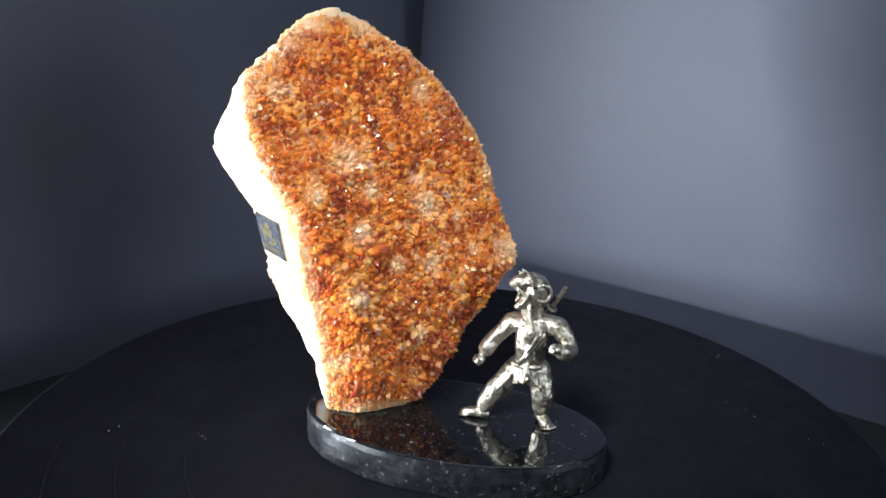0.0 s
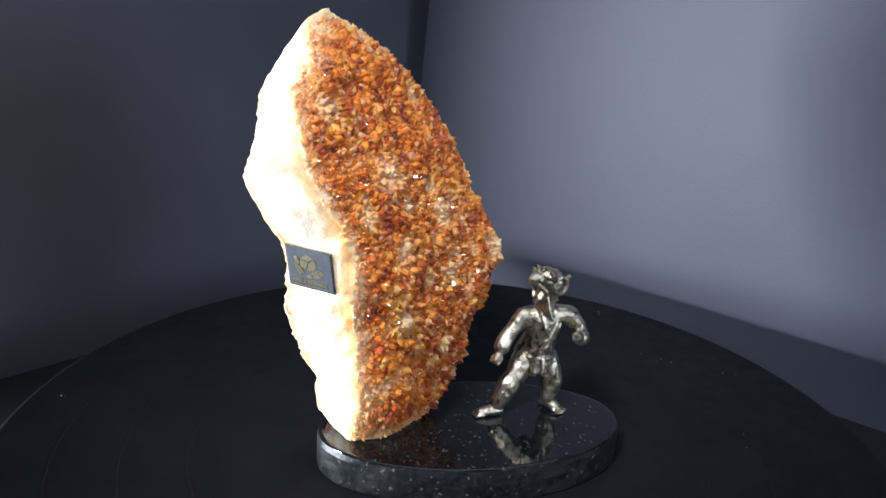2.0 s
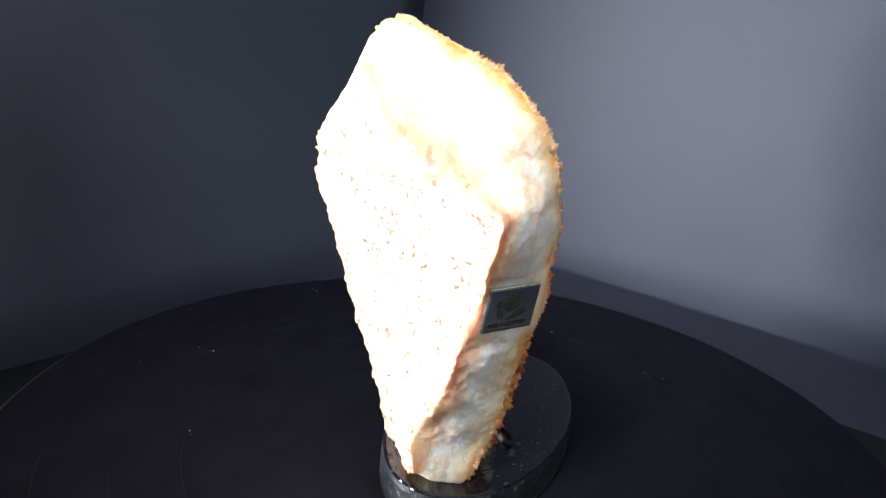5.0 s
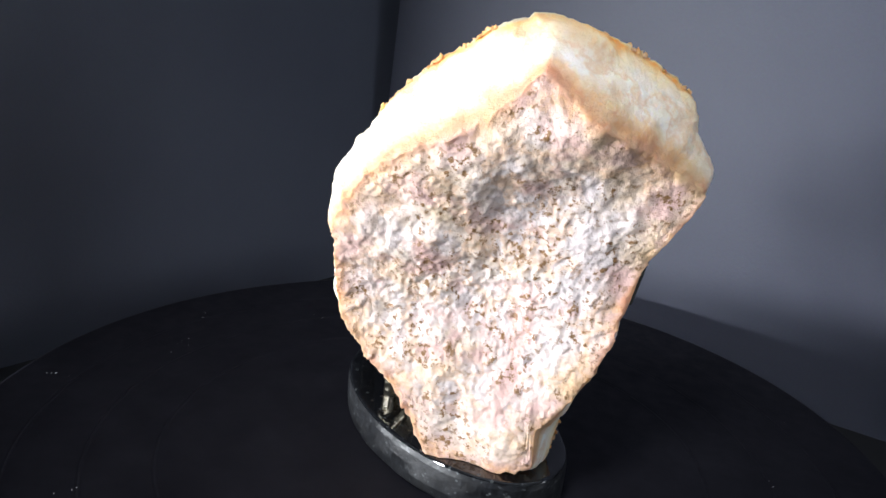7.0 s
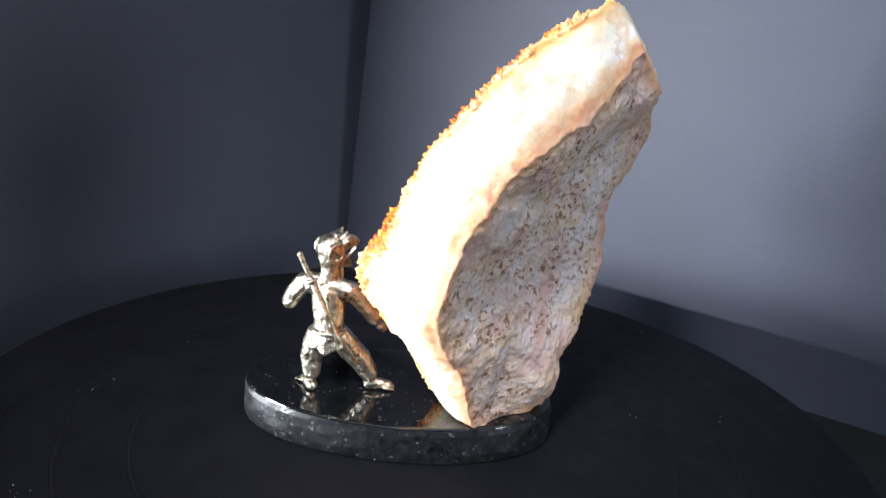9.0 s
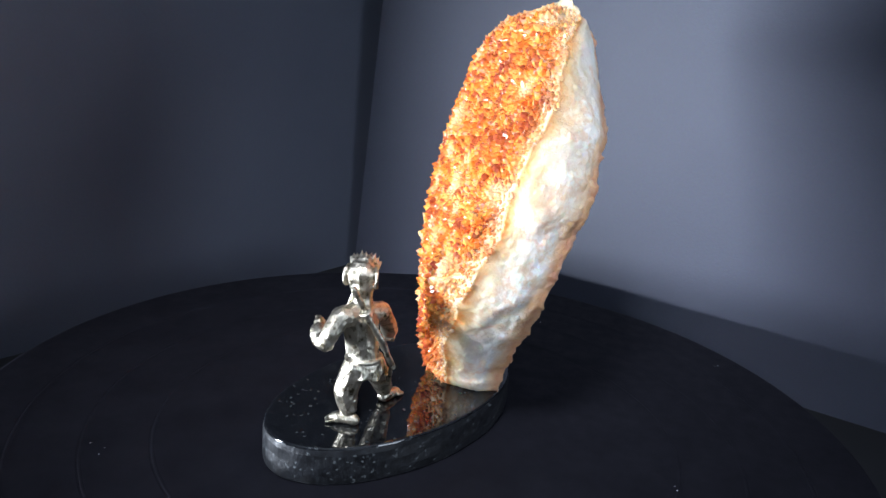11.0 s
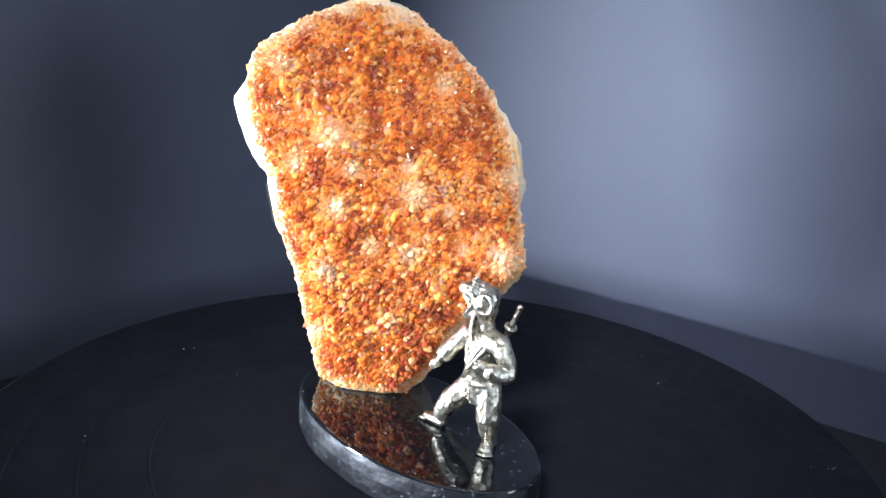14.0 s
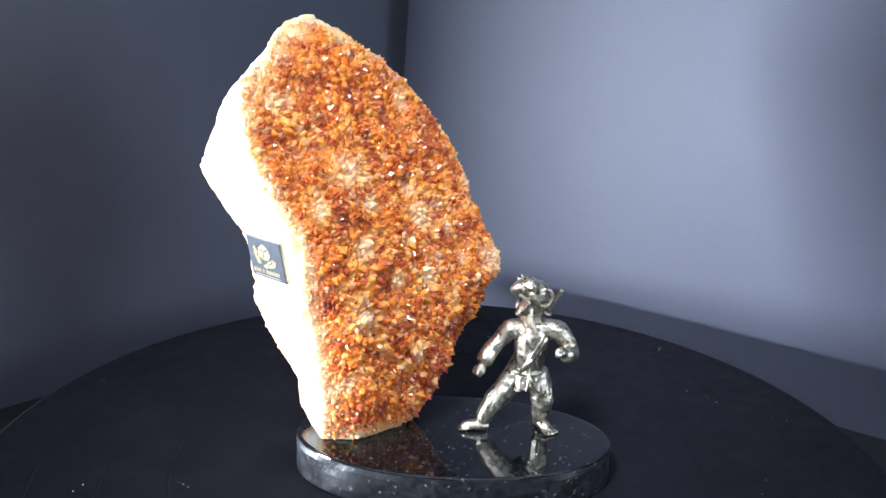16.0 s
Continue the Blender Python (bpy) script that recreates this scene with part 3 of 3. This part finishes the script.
            joined_v += verts
            joined_f += [tuple(i + k for i in f) for f in faces]
            joined_t += shade(tone, r)
            joined_c += shade_cream(cream)

    def point_mesh(name, verts, faces, tones, creams):
        me = bpy.data.meshes.new(name)
        me.from_pydata(verts, [], faces)
        for key, values in (("tone", tones), ("cream", creams)):
            me.attributes.new(key, "FLOAT", "POINT").data.foreach_set("value", values)
        me.materials.append(CITRINE)
        ob = new(name, me)
        ob.parent = root
        return ob

    d = point_mesh("druse", joined_v, joined_f, joined_t, joined_c)
    tagged(d, "close crust of small orange and wine-red citrine points", kind="stuff")
    for verts, faces, tone, cream in single:
        point_mesh("crystal_point", verts, faces, tone, cream)


def build_plaque(root):
    """Small framed plate glued to the white flank, with a printed emblem and two lines of print."""
    tl, tr, bl, br = PLAQUE
    mid = (tl + tr + bl + br) / 4
    x = ((tr - tl) + (br - bl)).normalized()
    y = ((tl - bl) + (tr - br))
    y = (y - x * y.dot(x)).normalized()
    z = x.cross(y)
    m = Matrix((x, y, z)).transposed().to_4x4()
    m.translation = mid + z * 0.0004
    w, h = 0.0262, 0.0225
    bm = bmesh.new()
    box(bm, (w, h, 0.0022), m @ Matrix.Translation((0, 0, -0.0009)))
    bmesh.ops.bevel(bm, geom=bm.edges[:], offset=0.0003, segments=2, affect="EDGES")
    plate = part("plaque", bm, PLATE, root, "small silver-edged plate with a pale crystal emblem")
    bm = bmesh.new()
    box(bm, (w - 0.0018, h - 0.0018, 0.0006), m @ Matrix.Translation((0, 0, 0.0003)))
    part("enamel_face", bm, PLATE_FACE, plate, "glossy dark slate enamel")

    def shape(points):
        bm = bmesh.new()
        prism(bm, [(px * 0.001, py * 0.001) for px, py in points], 0.0006, 0.00085, m)
        bmesh.ops.recalc_face_normals(bm, faces=bm.faces)
        part("emblem_facet", bm, EMBLEM, plate)

    for pts in ([(-4.4, 5.3), (-0.8, 8.1), (2.9, 6.2), (0.1, 4.4)], [(-4.6, 4.8), (-0.3, 3.9), (-2.0, -0.6), (-4.9, 1.4)], [(0.2, 3.8), (3.2, 5.7), (4.3, 2.6), (2.3, -0.3), (-1.6, -0.7)],
                [(-8.4, 5.4), (-6.6, 6.2), (-5.2, 2.4), (-6.2, 1.6)], [(-8.2, 4.7), (-6.4, 1.2), (-5.0, 0.8), (-3.0, -3.0), (-4.6, -2.7), (-7.7, 2.2)], [(-8.8, 3.0), (-7.9, 2.0), (-4.4, -3.6), (-6.2, -3.2)],
                [(0.8, -1.7), (5.2, 1.0), (4.4, -1.0), (1.2, -2.6)], [(5.6, 0.9), (8.0, 0.0), (6.8, -3.0), (4.8, -1.0)], [(1.4, -2.9), (4.6, -1.4), (6.5, -3.3), (2.2, -4.5)], [(-2.6, -4.2), (0.5, -2.2), (1.8, -4.6), (-0.8, -5.2)]):
        shape(pts)
    px = -10.2
    for width in (1.5, 1.0, 1.6, 1.4, 0.0, 1.6, 0.0, 1.6, 1.5, 1.7, 1.5, 1.5, 1.4, 1.5):
        if width:
            shape([(px, -8.0), (px + width - 0.35, -8.0), (px + width - 0.35, -6.0), (px, -6.0)])
        px += width if width else 0.8
    shape([(-9.6, -9.6), (9.4, -9.6), (9.4, -9.1), (-9.6, -9.1)])


def build_cluster():
    root = tagged(new("citrine_cluster"), "leaning slab of orange citrine crystals on white quartz, standing on granite", "mineral specimen")
    build_matrix(root)
    build_points(root)
    build_plaque(root)
    return root


# ---------------------------------------------------------------- pewter figurine
def build_figurine():
    vs, fs = [], []

    def ball(p, r, scale=(1, 1, 1)):
        k, n, rows = len(vs), 12, 7
        p = Vector(p)
        vs.append(p + Vector((0, 0, -r * scale[2])))
        for j in range(1, rows):
            w = math.pi * j / rows
            for i in range(n):
                a = 2 * math.pi * i / n
                vs.append(p + Vector((r * scale[0] * math.sin(w) * math.cos(a), r * scale[1] * math.sin(w) * math.sin(a), -r * scale[2] * math.cos(w))))
        vs.append(p + Vector((0, 0, r * scale[2])))
        top = len(vs) - 1
        for i in range(n):
            i2 = (i + 1) % n
            fs.append((k, k + 1 + i2, k + 1 + i))
            fs.append((top, top - n + i, top - n + i2))
            for j in range(rows - 2):
                o = k + 1 + j * n
                fs.append((o + i, o + i2, o + n + i2, o + n + i))

    def limb(points):
        """Balls strung along a bent, tapering line of (x, y, z, radius), in millimetres."""
        for a, b in zip(points, points[1:]):
            a, b = Vector(a), Vector(b)
            n = max(2, int((b - a).to_3d().length / 0.9))
            for i in range(n + 1):
                q = a.lerp(b, i / n)
                ball(q.to_3d() * 0.001, q.w * (0.00108 if q.w > 3 else 0.00104))

    # torso, jacket skirt, belt
    limb([(38.5, -28.5, 54, 8.0), (38.3, -29.5, 62, 8.0), (38.0, -30.8, 70, 8.8), (38.6, -31.2, 77, 8.6)])
    limb([(30.0, -23.0, 79, 5.2), (38.5, -31.0, 80, 6.5), (48.0, -39.5, 81, 5.2)])
    limb([(38, -31, 84, 4.6), (36, -31.5, 92, 4.0)])
    for k in range(34):
        a = 2 * math.pi * k / 34
        limb([(38.4 + 8.2 * math.cos(a), -28.5 + 8.2 * math.sin(a), 56.5, 1.0), (38.4 + 9.8 * math.cos(a), -28.5 + 9.8 * math.sin(a), 47.5 + 1.0 * math.sin(5 * a), 1.2 + 0.4 * math.sin(9 * a))])
    ring = [(38.4 + 8.9 * math.cos(2 * math.pi * k / 20), -28.6 + 8.9 * math.sin(2 * math.pi * k / 20), 56.5, 1.0) for k in range(21)]
    limb(ring)
    limb([(33.2, -36.6, 56.5, 1.5), (31.5, -38.0, 52, 1.0), (30.6, -38.4, 48.5, 0.9)])
    limb([(33.2, -36.6, 56.5, 1.2), (34.6, -38.6, 52, 1.0), (35.2, -38.8, 49, 0.9)])
    # crossed lapels
    limb([(32.5, -31.5, 85, 1.2), (31.5, -37.5, 76, 1.1), (36.0, -39.0, 66, 1.1), (40.0, -37.0, 58, 1.0)])
    limb([(42.0, -37.0, 85, 1.2), (38.0, -39.8, 77, 1.1), (32.5, -38.5, 68, 1.1), (30.0, -34.0, 60, 1.0)])
    limb([(47.5, -38.0, 85, 1.0), (40.0, -40.2, 76, 1.0), (32.0, -38.6, 65, 1.0), (29.8, -33.0, 58, 0.9)])
    # arm held low towards the crystal
    limb([(29.5, -22.6, 79, 5.0), (24.5, -20.6, 73, 4.3), (19.5, -19.6, 67.5, 4.3), (16.4, -19.8, 63.6, 4.6)])
    limb([(16.4, -19.8, 63.2, 2.4), (13.4, -20.3, 59.6, 2.4)])
    ball((0.0122, -0.0203, 0.0578), 0.0032, (1, 1.15, 0.95))
    for k in range(4):
        limb([(10.2, -22.6 + 1.4 * k, 58.6, 1.0), (9.4, -22.6 + 1.4 * k, 56.6, 1.0), (11.0, -22.4 + 1.4 * k, 55.2, 0.9)])
    # bent arm with the fist before the chest
    limb([(49.0, -40.0, 80.5, 5.0), (53.0, -43.4, 74, 4.5), (54.2, -45.4, 68.5, 4.3), (51.0, -49.0, 68.5, 4.2), (46.9, -51.2, 70.8, 4.3)])
    limb([(46.5, -51.4, 71, 2.5), (42.5, -52.0, 73, 2.6)])
    ball((0.0415, -0.0520, 0.0736), 0.0033, (1.1, 1, 1))
    for k in range(4):
        limb([(39.6, -54.0 + 0.7 * k, 75.8 - 1.3 * k, 1.0), (38.8, -52.4 + 0.5 * k, 75.6 - 1.3 * k, 0.9)])
    # legs in loose trousers
    limb([(33.0, -25.2, 52, 6.3), (27.0, -23.8, 44, 6.2), (21.8, -22.4, 38.5, 5.9), (18.4, -21.2, 32.5, 5.2), (16.8, -20.5, 29.5, 4.6)])
    limb([(16.6, -20.3, 28.5, 2.5), (15.2, -19.4, 25.0, 2.5)])
    limb([(43.2, -31.8, 52, 6.5), (44.2, -34.6, 44, 6.3), (44.6, -35.8, 39, 6.0), (45.0, -34.8, 33.5, 5.3), (45.2, -34.2, 30, 4.7)])
    limb([(45.2, -34.2, 28.5, 2.6), (45.2, -34.4, 25.0, 2.7)])
    # bare feet with toes
    limb([(16.8, -20.4, 23.8, 3.2), (11.5, -17.4, 23.6, 3.2), (7.6, -15.2, 22.9, 2.8)])
    for k in range(5):
        o = -2.8 + 1.4 * k
        limb([(8.6 + 0.5 * o, -15.6 + 0.86 * o, 22.6, 1.2), (5.0 + 0.5 * o, -13.7 + 0.86 * o, 21.9, 1.0)])
    limb([(46.4, -30.6, 23.6, 3.2), (45.6, -36.5, 23.8, 3.3), (45.6, -41.0, 22.9, 3.0)])
    for k in range(5):
        o = -3.0 + 1.5 * k
        limb([(45.6 + o, -40.4, 22.6, 1.2), (45.6 + 1.25 * o, -45.0 + 0.25 * abs(o), 21.9, 1.0)])
    # head thrown back, jaws wide open, hair and round ears
    limb([(38.2, -31.8, 97, 6.4), (38.2, -31.2, 90, 4.6), (38.4, -31.0, 84, 5.4)])
    ball((0.0378, -0.0322, 0.1013), 0.0078, (1.0, 1.1, 1.0))
    limb([(32.0, -31.0, 104, 4.6), (28.0, -30.0, 104.8, 3.6), (25.6, -29.4, 104.4, 2.6)])
    limb([(33.5, -32.0, 95.5, 4.0), (30.0, -31.8, 92.6, 3.0), (28.2, -31.4, 91.6, 2.2)])
    limb([(27.0, -26.8, 101.6, 1.0), (31.0, -26.4, 97.5, 1.0), (28.6, -28.6, 93.6, 1.0)])
    limb([(27.2, -33.2, 101.6, 1.0), (31.2, -35.6, 97.5, 1.0), (28.8, -34.2, 93.6, 1.0)])
    limb([(30.0, -26.8, 106.6, 1.5), (29.8, -30.2, 108.2, 1.6), (30.4, -34.4, 106.6, 1.5)])
    for k in range(7):
        o = k - 3
        limb([(31.5, -31.6 + 1.6 * o, 108.4 - 0.25 * o * o, 1.3), (36.5, -31.8 + 2.0 * o, 109.0 - 0.4 * o * o, 1.2), (42.0, -32.2 + 1.9 * o, 104.6 - 0.3 * o * o, 1.1), (42.8, -32.4 + 1.5 * o, 98.0, 1.0)])
    for k in range(6):
        o = k - 2.5
        limb([(33.0, -32.0 + 1.5 * o, 93, 1.0), (32.5, -33.0 + 1.9 * o, 86.5, 1.0), (33.6, -36.2 + 1.5 * o, 81.5, 0.7)])
    for side_y, lean in ((-39.4, -1), (-24.6, 1)):
        limb([(38.6 + 4.3 * math.cos(a), side_y + lean * 0.9 * math.cos(a), 100.4 + 4.9 * math.sin(a), 1.1) for a in (0.4 * i for i in range(16))])
        ball((0.0370, (side_y - lean * 1.2) * 0.001, 0.1004), 0.0024, (1, 0.6, 1.1))
    for k in range(9):
        a = math.pi * (0.16 + 0.085 * k)
        y, z = -31.9 + 7.6 * math.cos(a), 101.6 + 7.2 * math.sin(a)
        limb([(33.6, y, z, 1.4), (31.6 - (k % 2) * 1.2, y * 1.0 + 1.6 * math.cos(a), z + 1.9 + (k % 3) * 0.5, 0.6)])
    # sword slung across the back: grip, guard, scabbard
    a, b = Vector((55.5, -32.2, 99.3)), Vector((38.5, -13.0, 52.5))
    d = b - a
    limb([(*a, 1.7), (*(a + d * 0.03), 1.5), (*(a + d * 0.26), 1.5)])
    z = (d * -1).normalized()
    g = a + d * 0.28
    gx = z.orthogonal().normalized()
    gy = z.cross(gx)
    limb([(*(g + gx * 2.6 * math.cos(w) + gy * 2.6 * math.sin(w)), 1.0) for w in (0.42 * i for i in range(16))])
    limb([(*(a + d * 0.30), 2.0), (*(a + d * 0.65 + Vector((1.0, 1.5, 0))), 2.0), (*b, 1.5)])
    limb([(*(b + d * -0.12), 1.2), (36.5, -14.5, 53.0, 1.3), (32.0, -15.0, 46.5, 1.3), (27.0, -16.5, 39.0, 1.2)])
    me = bpy.data.meshes.new("figurine")
    stance = Matrix.Translation((-0.0005, 0.0005, 0.0004)) @ pose(0, 0, 0, 0, 0, 5.5) @ Matrix.Scale(1.008, 4)
    vs = [stance @ v for v in vs]
    me.from_pydata([(v.x, v.y, max(v.z, STAND_TOP + 0.0002)) for v in vs], [], fs)
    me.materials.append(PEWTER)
    ob = new("figurine", me)
    rm = ob.modifiers.new("cast", "REMESH")
    rm.mode, rm.voxel_size, rm.use_smooth_shade = "VOXEL", 0.00045, True
    sm = ob.modifiers.new("soften", "SMOOTH")
    sm.factor, sm.iterations = 0.5, 1
    creases = bpy.data.textures.new("cloth_creases", "MUSGRAVE")
    creases.musgrave_type, creases.noise_scale, creases.octaves = "RIDGED_MULTIFRACTAL", 0.005, 2.0
    creases.noise_intensity = 0.5
    cr = ob.modifiers.new("creases", "DISPLACE")
    cr.texture, cr.texture_coords, cr.strength, cr.mid_level = creases, "LOCAL", 0.0006, 0.55
    return tagged(ob, "cast pewter figurine of a shouting ape warrior carrying a sword", "figurine")


build_setting()
TURNING = [build_turntable(), build_stand(), build_cluster(), build_figurine()]


def motions():
    for thing in TURNING:
        walk(thing, [(t, pose(0, 0, 0, 0, 0, a)) for t, a in TURN])


motions()
